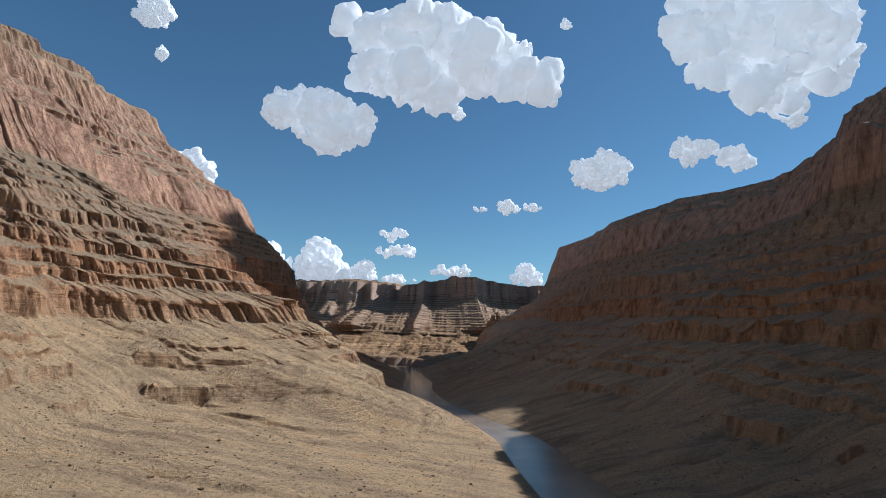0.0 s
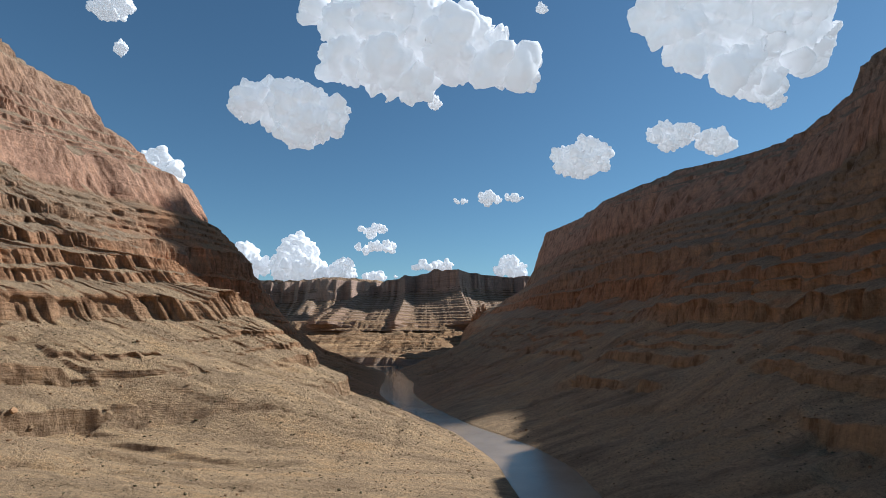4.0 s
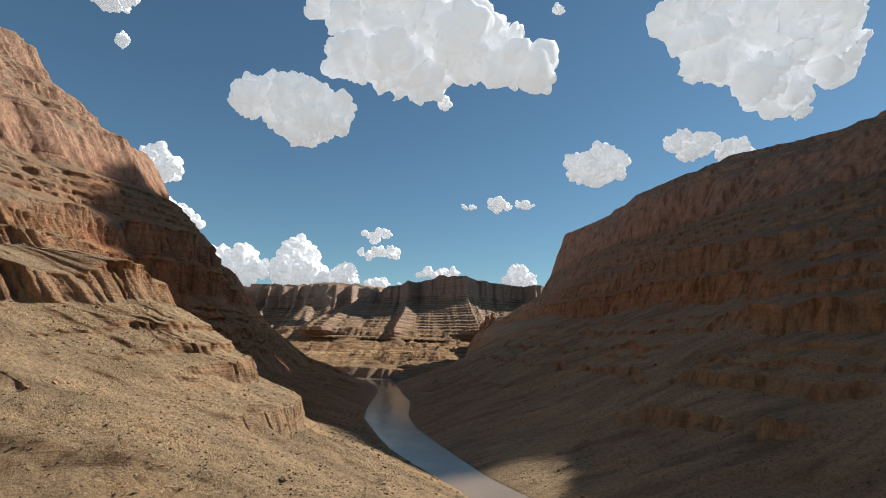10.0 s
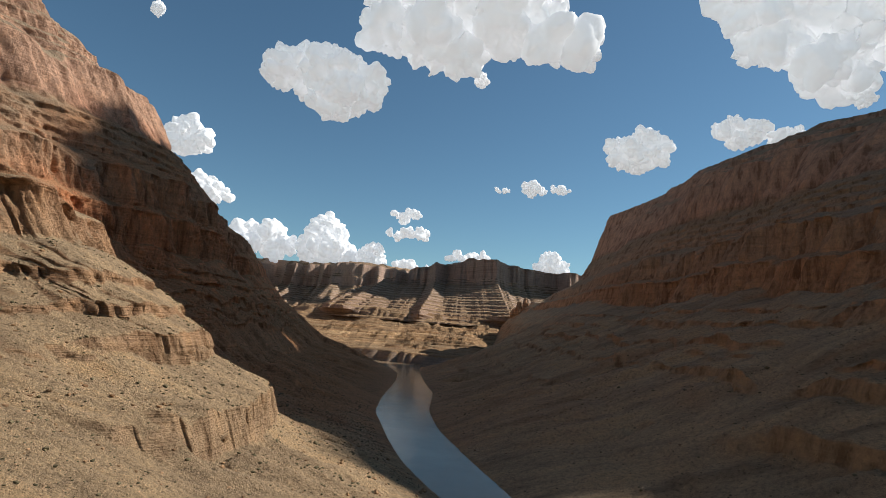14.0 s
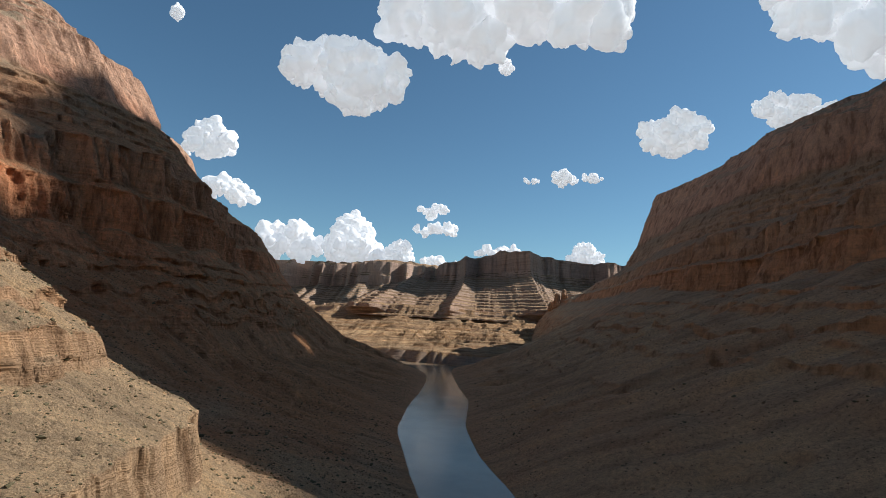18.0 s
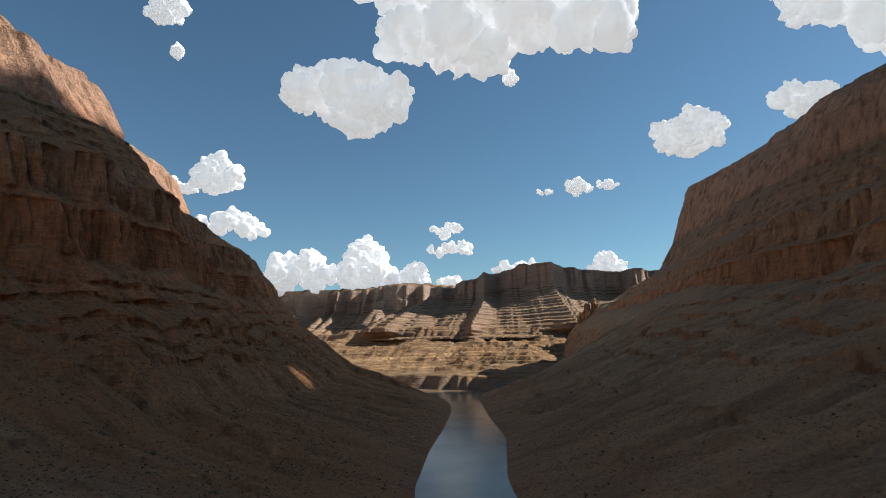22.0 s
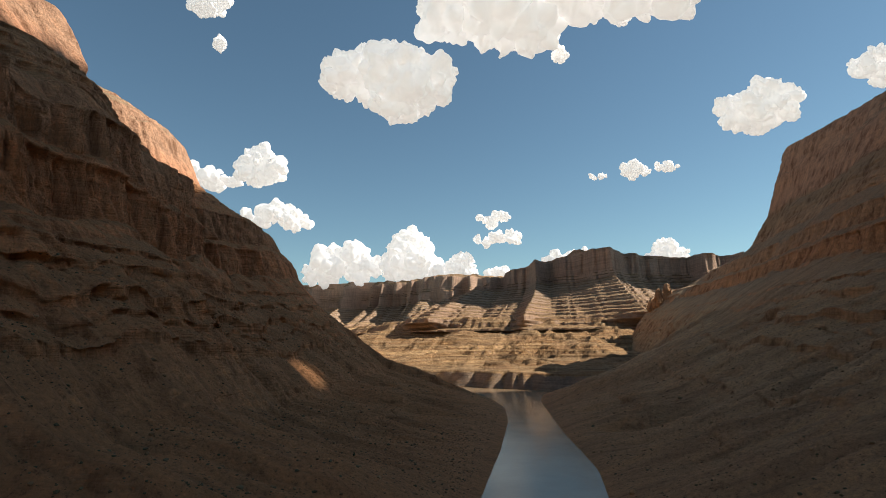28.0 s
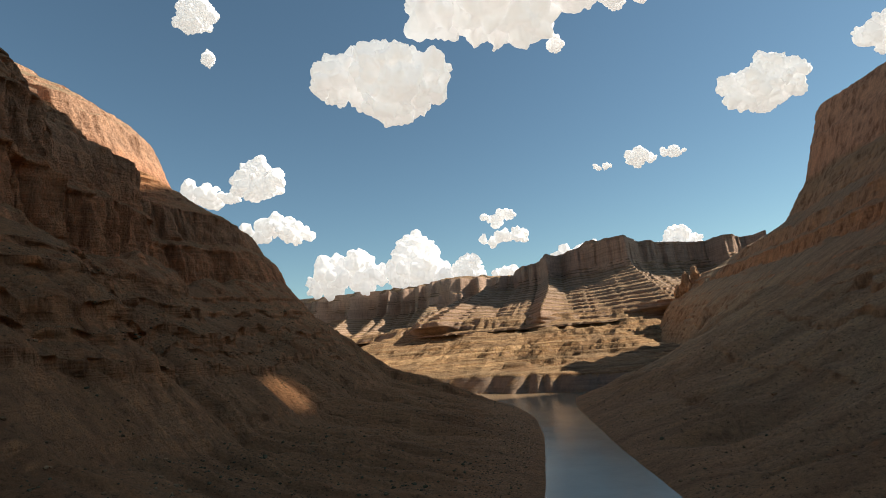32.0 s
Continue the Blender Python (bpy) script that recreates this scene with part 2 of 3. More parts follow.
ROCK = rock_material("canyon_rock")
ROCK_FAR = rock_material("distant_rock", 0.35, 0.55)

WATER, wn_, wl_, wb = material("river_water")
wgeo = wn_.new("ShaderNodeNewGeometry")
wvar = tex(wn_, wl_, wgeo.outputs["Position"], 0.02, 4)
wcol = ramp(wn_, [(0.35, (0.25, 0.172, 0.105)), (0.65, (0.31, 0.215, 0.132))])
wl_.new(wvar, wcol.inputs[0])
wl_.new(wcol.outputs[0], wb.inputs["Base Color"])
wb.inputs["Roughness"].default_value, wb.inputs["IOR"].default_value = 0.12, 1.33
wb.inputs["Specular IOR Level"].default_value = 0.3
wbump = wn_.new("ShaderNodeBump")
wbump.inputs["Strength"].default_value, wbump.inputs["Distance"].default_value = 0.25, 0.4
wl_.new(tex(wn_, wl_, wgeo.outputs["Position"], 0.35, 5), wbump.inputs["Height"])
wl_.new(wbump.outputs[0], wb.inputs["Normal"])

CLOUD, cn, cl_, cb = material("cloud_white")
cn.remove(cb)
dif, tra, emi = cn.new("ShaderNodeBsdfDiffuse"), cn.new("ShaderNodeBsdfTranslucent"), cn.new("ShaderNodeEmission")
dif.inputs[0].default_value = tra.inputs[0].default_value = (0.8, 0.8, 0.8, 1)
# slight glow stands in for sunlight scattered within the clouds
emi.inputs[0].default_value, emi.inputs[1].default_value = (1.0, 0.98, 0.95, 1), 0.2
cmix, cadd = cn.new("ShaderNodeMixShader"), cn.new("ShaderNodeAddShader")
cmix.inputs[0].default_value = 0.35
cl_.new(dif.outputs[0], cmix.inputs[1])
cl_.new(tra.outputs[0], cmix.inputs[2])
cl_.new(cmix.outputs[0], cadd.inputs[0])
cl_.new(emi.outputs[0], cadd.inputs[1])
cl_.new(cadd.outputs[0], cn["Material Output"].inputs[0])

# ---- the canyon's plan: contour lines of the walls ----
def curve_of(at, values):
    """A smooth line through a few values."""
    fine = np.linspace(at[0], at[-1], 1200)
    v = np.interp(fine, at, values)
    k = np.hanning(29)
    k /= k.sum()
    v = np.convolve(np.pad(v, 14, "edge"), k, "valid")
    return lambda q: np.interp(q, fine, v)


def climb(u, lines, levels):
    """Height where u (growing towards the wall) passes the contour lines."""
    z = np.zeros_like(u)
    for k in range(len(levels) - 1):
        gap = np.maximum(lines[k + 1] - lines[k], 2.0)
        z += np.clip((u - lines[k]) / gap, 0, 1) * (levels[k + 1] - levels[k])
    return z


def billow(x, y, octaves, seed=0):
    """Rounded swells with sharp clefts between them."""
    return -ridge(x, y, octaves, seed)


def soft_step(v, a, b):
    t = np.clip((v - a) / (b - a), 0, 1)
    return t * t * (3 - 2 * t)


# beds of rock between fixed heights: top of each bed, and how much ground it takes (cliffs little, slopes much)
NEAR_BEDS = {
    70: [(36, 1.0), (56, 0.10), (64, 2.2), (70, 0.14)],
    112: [(78, 0.12), (83, 1.0), (90, 0.12), (96, 1.0), (102, 0.14), (112, 1.0)],
    186: [(140, 0.09), (147, 1.1), (160, 0.10), (163, 1.0), (178, 0.09), (186, 1.2)],
    250: [(200, 0.14), (208, 1.0), (214, 0.2), (220, 1.0), (238, 0.12), (250, 1.0)],
    310: [(256, 0.16), (264, 1.0), (270, 0.16), (278, 1.0), (283, 0.16), (293, 1.0), (297, 0.2), (310, 1.0)],
    404: [(396, 0.07), (404, 1.0)],
    470: [(412, 0.16), (418, 1.0), (428, 0.14), (440, 1.0), (464, 0.12), (470, 1.0)],
    610: [(500, 0.2), (510, 1.0), (590, 0.12), (610, 1.0)],
    800: [(640, 1.0), (700, 0.15), (720, 1.2), (790, 0.15), (800, 1.0)],
}
FAR_BEDS = {
    70: [(22, 1.0), (25, 0.16), (44, 1.0), (48, 0.14), (70, 1.0)],
    112: [(77, 0.10), (84, 1.0), (87, 0.14), (92, 1.0), (100, 0.10), (112, 1.0)],
    186: [(117, 0.12), (124, 1.0), (128, 0.12), (142, 1.0), (186, 0.10)],
    250: [(192, 0.5), (236, 0.10), (250, 1.0)],
    310: [(256, 0.14), (262, 1.0), (268, 0.14), (276, 1.0), (284, 0.14), (291, 1.0), (297, 0.14), (310, 1.0)],
    404: [(398, 0.07), (404, 1.0)],
    470: [(412, 0.16), (418, 1.0), (428, 0.14), (440, 1.0), (464, 0.12), (470, 1.0)],
    610: [(500, 0.2), (510, 1.0), (590, 0.12), (610, 1.0)],
    800: [(640, 1.0), (700, 0.15), (720, 1.2), (790, 0.15), (800, 1.0)],
}
COLUMNS = {70: 84, 112: 44, 186: 62, 250: 52, 310: 46, 404: 54, 470: 34, 610: 30, 800: 26}


def profile(beds, fineness):
    """Even steps up the beds: even slope height, real height, how much of a cliff, which bed and how tall it is."""
    s, z, cliff, tier, tall = [], [], [], [], []
    low, n = 0.0, 0
    for top, parts in beds.items():
        run = np.array([0.0] + [(t - (parts[i - 1][0] if i else low)) * r for i, (t, r) in enumerate(parts)])
        at_z = np.array([low] + [float(t) for t, _ in parts])
        at_s = low + np.cumsum(run) / run.sum() * (top - low)
        arc = np.r_[0, np.cumsum(np.hypot(np.diff(at_s) * 1.6, np.diff(at_z)))]
        steps = max(4, int(COLUMNS[top] * fineness))
        q = np.linspace(0, arc[-1], steps, endpoint=False)
        which = np.clip(np.searchsorted(arc, q, "right") - 1, 0, len(parts) - 1)
        s.append(np.interp(q, arc, at_s))
        z.append(np.interp(q, arc, at_z))
        cliff.append(np.array([1.0 if parts[i][1] < 0.3 else 0.0 for i in which]))
        tier.append(n + which)
        tall.append(np.diff(at_z)[which])
        low, n = float(top), n + len(parts)
    cliff = np.convolve(np.pad(np.concatenate(cliff), 1, "edge"), [0.25, 0.5, 0.25], "valid")
    return np.concatenate(s), np.concatenate(z), cliff, np.concatenate(tier).astype(float), np.concatenate(tall)


LEVELS = [0, 40, 110, 180, 250, 350, 450, 600, 800]
LEFT_LEVELS = [0, 40, 110, 180, 250, 310, 400, 600, 800]
L_Y = [-700, 0, 300, 490, 548, 580, 640, 700, 780, 835, 900, 1030, 1150, 1270, 1400, 1500, 1600, 1750, 1900, 2100, 2600]
L_X = [
    [90, 90, 78, 66, 65, 64, 52, 40, 5, -16, -33, -62, -70, -72, -78, -90, -118, -190, -320, -700, -1500],
    [-60, -150, -220, -262, -215, -75, -50, -56, -76, -168, -190, -195, -198, -212, -232, -232, -255, -305, -375, -770, -1560],
    [-320, -330, -340, -370, -375, -345, -262, -152, -176, -288, -314, -285, -262, -278, -335, -312, -345, -425, -535, -840, -1640],
    [-430, -430, -430, -440, -440, -425, -375, -322, -302, -345, -358, -322, -318, -332, -405, -374, -392, -500, -650, -930, -1720],
    [-560, -560, -540, -510, -490, -475, -440, -408, -412, -440, -450, -405, -365, -390, -480, -450, -478, -590, -750, -1010, -1800],
    [-640, -640, -620, -590, -575, -560, -520, -490, -495, -525, -532, -470, -430, -430, -570, -540, -560, -670, -810, -1060, -1850],
    [-725, -725, -710, -680, -665, -650, -610, -580, -585, -615, -622, -565, -520, -490, -655, -581, -615, -770, -910, -1150, -1930],
    [-900, -900, -900, -900, -895, -890, -885, -880, -870, -856, -840, -800, -770, -740, -880, -900, -980, -1100, -1250, -1450, -2200],
    [-1150, -1150, -1150, -1150, -1145, -1140, -1130, -1120, -1110, -1096, -1080, -1030, -1010, -1000, -1150, -1300, -1400, -1500, -1600, -1700, -2450],
]
R_Y = [-700, 300, 483, 560, 640, 742, 860, 960, 1060, 1214, 1342, 1564, 1660, 1800, 2060, 2200, 2343, 2600]
R_X = [
    [160, 140, 118, 120, 104, 60, 28, 4, -9, -10, -28, -52, -52, 20, 100, 100, 100, 420],
    [300, 270, 240, 230, 215, 180, 140, 110, 92, 90, 76, 52, 50, 100, 150, 135, 122, 450],
    [430, 400, 385, 370, 350, 325, 290, 265, 250, 240, 225, 200, 195, 205, 210, 186, 165, 480],
    [490, 470, 455, 440, 420, 400, 370, 350, 335, 325, 310, 285, 280, 285, 290, 262, 222, 560],
    [540, 530, 515, 500, 490, 475, 455, 440, 420, 400, 380, 350, 345, 345, 355, 395, 480, 700],
    [510, 510, 515, 520, 525, 545, 560, 565, 555, 500, 460, 420, 415, 412, 402, 510, 660, 800],
    # rim heights at the near end are assumed, set to shade the slopes below
    [650, 650, 650, 650, 650, 650, 660, 685, 695, 640, 545, 490, 480, 478, 436, 620, 780, 900],
    [1200, 1200, 1000, 900, 850, 805, 830, 860, 860, 1150, 1300, 1500, 1700, 1800, 1900, 1900, 1900, 2100],
    [3000, 3000, 3000, 3000, 3000, 3000, 3000, 3000, 3000, 3000, 3000, 3000, 3000, 3000, 3000, 3000, 3000, 3100],
]
L_LINES = [curve_of(L_Y, v) for v in L_X]
R_LINES = [curve_of(R_Y, v) for v in R_X]


def flutes(along, s, z, phase, tall, cliff, seed):
    """How far a wall's face stands out: buttresses and gullies that run up through the beds, columns, crags and alcoves."""
    size = np.clip(tall / 20, 0.5, 1.2)
    plain = soft_step(s, 292, 318) * (1 - soft_step(s, 390, 420))
    bent = along + 7 * noise2(along / 40, s / 60, seed + 18) + 1.2 * noise2(along / 9, s / 12, seed + 19)
    runs = 11 * billow(bent / 40, s / 260, 2, seed + 20) + 5 * ridge(bent / 14 + 0.2 * phase, s / 60, 2, seed + 24)
    crags = 2.6 * billow(bent / 8 + 0.1 * phase, z / 14, 3, seed + 31)
    columns = cliff * size * (6.0 * billow(bent / 9 + phase, z / 130, 2, seed + 28) + 3.2 * billow(bent / 4.2 + phase, z / 60, 2, seed + 33))
    broad = 26 * billow(along / 105, s / 500, 2, seed + 35) - 9 * soft_step(noise2(along / 50, s / 190, seed + 37), 0.15, 0.3)
    return (runs * (0.5 + 0.5 * cliff) + crags + columns) * (1 - 0.7 * plain) + broad * plain


def canyon_wall(sign, lines, levels, ys, fineness, seed):
    """A wall as rows along the river by steps up its beds. sign: the side of the river on which it climbs."""
    sn, zn, cn_, tn_, hn = profile(NEAR_BEDS, fineness)
    sf, zf, cf, tf, hf = profile(FAR_BEDS, fineness)
    y = np.array(ys, float)[:, None]
    w = soft_step(y, 800, 960)
    mix = lambda a, b: a[None] * (1 - w) + b[None] * w
    s, zb, cliff, tall = mix(sn, sf), mix(zn, zf), mix(cn_, cf), mix(hn, hf)
    phase = 3.7 * np.where(w < 0.5, tn_[None], tf[None] + 40)
    tilt = (9 * fbm(y / 300, s / 900, 2, seed + 5) + 9 * fbm(y / 55, s / 240, 3, seed + 6) * (1 - 0.7 * w) + 3.5 * fbm(y / 14, s / 60, 2, seed + 7) * (1 - 0.6 * w)) * soft_step(s, 60, 120)
    h = np.clip(s - tilt, 0, 800)
    stack = np.maximum.accumulate(np.stack([sign * f(y[:, 0]) for f in lines], 1), 1)
    u = np.stack([np.interp(h[i], levels, stack[i]) for i in range(len(h))])
    low = soft_step(h, 45, 110)
    # which way each stretch of the wall faces, and the distance along it
    blur = np.hanning(25) / np.hanning(25).sum()
    turn = np.gradient(0.5 * (stack[:, 2] + stack[:, 3]), y[:, 0])
    turn = np.clip(np.convolve(np.pad(turn, 12, "edge"), blur, "valid"), -2.5, 2.5)[:, None]
    slant = np.sqrt(1 + turn ** 2)
    arc = np.cumsum(np.gradient(y[:, 0]) * slant[:, 0])[:, None]
    # debris hides the lower beds but for some outcrops
    spur = np.exp(-((y - 740) / 95) ** 2) * (sign < 0)
    crop = np.maximum(soft_step(s, 104, 126), soft_step(fbm(y / 70, s / 130, 2, seed + 55), -0.14, 0.0) * soft_step(s, 60, 70))
    crop = np.maximum(crop, soft_step(y, 900, 980) * soft_step(s, 58, 72) * (1.0 if sign < 0 else 0.5))
    crop = np.maximum(crop, 0.8 * spur * soft_step(s, 20, 34))
    crop = np.maximum(crop, soft_step(y, 930, 1000) * 0.75 * soft_step(fbm(y / 80, s / 150, 2, seed + 58), -0.12, 0.06) * soft_step(s, 14, 21))
    crop = np.maximum(crop, 0.8 * soft_step(fbm(y / 42, s / 26, 3, seed + 63), 0.24, 0.32) * soft_step(s, 12, 24))
    crop = crop * np.clip(1.0 + 1.1 * fbm(y / 45, s / 30, 2, seed + 57), 0.45, 1)
    if sign < 0:
        for oy, ox, ry, rx in ((542, -255, 26, 34), (482, -176, 22, 30), (452, -40, 16, 22), (640, -20, 16, 20), (1020, -130, 30, 40), (1230, -150, 40, 45)):
            crop = np.maximum(crop, 0.9 * soft_step(np.exp(-((y - oy) / ry) ** 2 - ((u + ox) / rx) ** 2) + 0.5 * fbm(y / 14, u / 14, 3, seed + 66), 0.3, 0.5))
    crop = crop * (1 - 0.55 * soft_step(y, 1430, 1560))
    z = h + (np.maximum(zb - tilt, 0) - h) * crop * 0.9
    z = np.minimum(z, 690 + 14 * fbm(y / 60, u / 60, 3, seed + 73))
    big = 34 * fbm(y / 140, s / 260, 3, seed) + 15 * billow(y / 120, s / 500, 2, seed + 8) + 10 * billow(y / 60, s / 420, 2, seed + 10)
    big = big * (1 - 0.6 * soft_step(y, 1380, 1500)) * (1 - 0.8 * spur * (1 - soft_step(s, 115, 150)))
    out = big * (0.25 + 0.75 * low) * soft_step(h, 3, 40) + flutes(arc, s, zb, phase, tall, cliff, seed) * crop * (0.25 + 0.75 * np.maximum(low, 0.3 * spur))
    out = out + low * 1.1 * fbm(y / 5, s / 5, 3, seed + 44)
    # fans and rills of the lower slopes, and rubble everywhere
    fan = soft_step(z, 2, 22) * (1 - soft_step(z, 95, 135)) * (1 - 0.5 * spur)
    bend = 0.5 * noise2(y / 70, u / 70, 3) + 0.10 * u / 30
    rill = 3.4 * billow(arc / 44 + bend, u / 300, 2, seed + 30) + (1 - 0.6 * cliff * crop) * (1.5 * billow(arc / 17 + bend, u / 160, 2, seed + 34) + 0.7 * billow(arc / 6.5 + bend, u / 90, 2, seed + 39))
    rill = rill * (1 + 1.1 * soft_step(y, 900, 1000))
    bay = np.exp(-((y - 560) / 75) ** 2) * (sign < 0)
    rill = rill * 1.35 * (1 - 0.7 * bay) + bay * (4.0 * billow(u / 40 + 0.4 * noise2(y / 60, u / 60, 4), y / 300, 2, seed + 81) + 1.4 * billow(u / 11, y / 160, 2, seed + 84))
    z = z + fan * (12 * (1 - spur) * fbm(y / 125, u / 330, 2, seed + 36) + rill + 2.2 * billow(y / 38, u / 38, 3, seed + 42))
    z = z + soft_step(z, 1, 8) * 0.9 * fbm(y / 5, u / 5, 3, seed + 40) * (1 - 0.6 * cliff)
    z = np.maximum(z, 0.3 + 0.5 * fbm(y / 9, u / 9, 2, seed + 71))
    u, Y = u - out / slant, y + out * turn / slant
    u = np.concatenate([u[:, :1] - 8, u[:, :1] - 1.2, u], 1)
    z = np.concatenate([np.full_like(z[:, :1], -4), np.full_like(z[:, :1], -0.6), z], 1)
    Y = np.concatenate([Y[:, :1], Y[:, :1], Y], 1)
    return (sign * u, Y, z) if sign > 0 else ((sign * u)[:, ::-1], Y[:, ::-1], z[:, ::-1])


F_LEVELS = [0, 24, 62, 110, 134, 330, 392, 440, 460]
F_X = [-2600, -900, -400, -250, -120, 0, 120, 300, 600, 1500, 2600]
F_Y = [
    [2400, 2150, 1860, 1790, 1740, 1690, 1700, 1900, 2100, 2200, 2200],
    [2450, 2200, 1890, 1815, 1762, 1712, 1725, 1930, 2140, 2240, 2240],
    [2600, 2420, 2250, 2210, 2190, 2200, 2240, 2330, 2420, 2500, 2500],
    [2900, 2700, 2480, 2420, 2400, 2430, 2450, 2520, 2600, 2700, 2700],
    [2930, 2730, 2510, 2450, 2430, 2460, 2480, 2550, 2640, 2730, 2730],
    [3700, 3700, 3500, 3350, 3250, 3150, 3130, 3180, 3260, 3350, 3350],
    [3765, 3765, 3565, 3400, 3300, 3205, 3185, 3235, 3315, 3405, 3405],
    [3782, 3782, 3582, 3418, 3318, 3222, 3202, 3252, 3332, 3422, 3422],
    [3850, 3850, 3650, 3480, 3360, 3240, 3220, 3270, 3350, 3450, 3450],
]
P_LEVELS = [60, 130, 250, 360, 380, 480, 500]
P_X = [-3200, -1900, -1581, -1300, -1096, -918, -700, -300, 300, 1000, 3000]
P_Y = [
    [3700, 3800, 3800, 3750, 3650, 3550, 3550, 3700, 3800, 3800, 3800],
    [4050, 4100, 4150, 4100, 3950, 3850, 3850, 4000, 4100, 4100, 4100],
    [4350, 4400, 4450, 4400, 4250, 4080, 4150, 4300, 4300, 4300, 4300],
    [4600, 4650, 4700, 4640, 4460, 4270, 4330, 4450, 4450, 4450, 4450],
    [4620, 4680, 4730, 4680, 4490, 4300, 4360, 4480, 4480, 4480, 4480],
    [4660, 4730, 4790, 4740, 4550, 4345, 4410, 4530, 4530, 4530, 4530],
    [4940, 4940, 4940, 4940, 4900, 4800, 4800, 4900, 4900, 4900, 4900],
]
F_LINES = [curve_of(F_X, v) for v in F_Y]
M_LEVELS = [100, 134, 220, 340, 400, 450]
M_X = [-640, -585, -490, -372, -225, -30]
P_LINES = [curve_of(P_X, v) for v in P_Y]
CAP_X = [-2600, -420, -370, -228, -150, 20, 50, 62, 80, 110, 269, 578, 900, 2600]
CAP_Z = [345, 345, 352, 404, 410, 425, 446, 452, 446, 432, 436, 414, 405, 405]


def basin_height(x, y):
    lines = [f(x) for f in F_LINES[:5]]
    low = soft_step(climb(y, lines, F_LEVELS[:5]), 60, 130)
    z = climb(y + 18 * billow(x / 46, y / 300, 2, 103) + 14 * fbm(x / 60, y / 60, 3, 104), lines, F_LEVELS[:5])
    hills = soft_step(z, 22, 32) * (1 - 0.4 * low)
    z = z + hills * (17 * ridge(x / 190, y / 240, 5, 140) + 6 * billow(x / 62, y / 90, 3, 149) - 4)
    t = z + 2 * fbm(x / 90, y / 90, 2, 151)
    saw = (t / 9.0) % 1.0
    z = z + 9.0 * (soft_step(saw, 0.42, 0.58) - saw) * hills * soft_step(fbm(x / 120, y / 120, 2, 155), -0.05, 0.12)
    return np.where(z < 0.4, np.minimum(z, 0.4) - 3 * (z < 0.01), z)


def stepped(low, high, step, cliffs):
    """Heights from low to high, with the run that each takes: ledges on the slopes, and tall cliffs."""
    rng = np.random.RandomState(7)
    s, z, c = [low], [low], [0.0]
    while z[-1] < high:
        tall = [b for a, b in cliffs if a <= z[-1] < b]
        if tall:
            for k in range(int((tall[0] - z[-1]) / step) + 1):
                z.append(z[-1] + step)
                s.append(s[-1] + 0.25 * step)
                c.append(1.0)
            continue
        rise = rng.uniform(3.5, 9.0)
        for part, run, is_cliff in ((rise, 0.12, 1.0), (rng.uniform(5, 12), 1.7, 0.0)):
            for k in range(3):
                z.append(z[-1] + part / 3)
                s.append(s[-1] + part / 3 * run)
                c.append(is_cliff)
    z, s = np.array(z), np.array(s)
    s = low + (s - s[0]) / (s[-1] - s[0]) * (z[-1] - low)
    return s, z, np.array(c)


def distant_face(xs, lines, levels, low, high, cliffs, spurs, seed):
    """A far rock face as columns across by steps up."""
    s, zb, cliff = stepped(low, high, 5.0, cliffs)
    x = np.array(xs, float)[:, None]
    s, zb, cliff = s[None], zb[None], cliff[None]
    tilt = 7 * fbm(x / 500, s / 900, 2, seed + 1)
    h = np.clip(s - tilt, low, high)
    stack = np.maximum.accumulate(np.stack([f(x[:, 0]) for f in lines], 1), 1)
    y = np.stack([np.interp(h[i], levels, stack[i]) for i in range(len(h))])
    steepness = soft_step(h, low, low + 60)
    up = (h - low) / (high - low)
    crest = 1 - 1.7 * np.abs(noise2(x / 210 + 0.15 * noise2(x / 90, s / 300, seed + 2), s / 2500, seed + 3)) + 0.45 * (1 - 2 * np.abs(noise2(x / 85, s / 900, seed + 4))) * (0.4 + up)
    body = spurs * np.clip(crest - 0.8 * up, -0.5, 1) * steepness
    fine = 34 * billow(x / 78, s / 700, 3, seed + 7) * steepness + cliff * (15 * billow(x / 27, zb / 400, 2, seed + 9) + 5 * fbm(x / 9, zb / 60, 2, seed + 11))
    return x + 0 * y, y - body - fine + 5 * fbm(x / 30, s / 30, 3, seed + 13), zb - tilt + 2.5 * fbm(x / 25, y / 25, 3, seed + 15)


def graded(a, b, step_a, step_b):
    """Places from a to b with a step that changes evenly."""
    out, v = [], a
    while v < b:
        out.append(v)
        v += step_a + (step_b - step_a) * (v - a) / (b - a)
    return out


def sheet(name, X, Y, Z, mat, label, category):
    """A grid of places as one object."""
    ny, nx = Z.shape
    r, c = np.divmod(np.arange((ny - 1) * (nx - 1)), nx - 1)
    a = r * nx + c
    quads = np.stack([a, a + 1, a + nx + 1, a + nx], 1)
    co = np.stack([X.ravel(), Y.ravel(), Z.ravel()], 1)
    me = bpy.data.meshes.new(name)
    me.vertices.add(len(co))
    me.vertices.foreach_set("co", co.astype(np.float32).ravel())
    me.loops.add(quads.size)
    me.loops.foreach_set("vertex_index", quads.ravel().astype(np.int32))
    me.polygons.add(len(quads))
    me.polygons.foreach_set("loop_start", np.arange(0, quads.size, 4, dtype=np.int32))
    me.polygons.foreach_set("use_smooth", np.ones(len(quads), bool))
    me.update(calc_edges=True)
    me.materials.append(mat)
    return tagged(new(name, me), label, category, kind="structure")


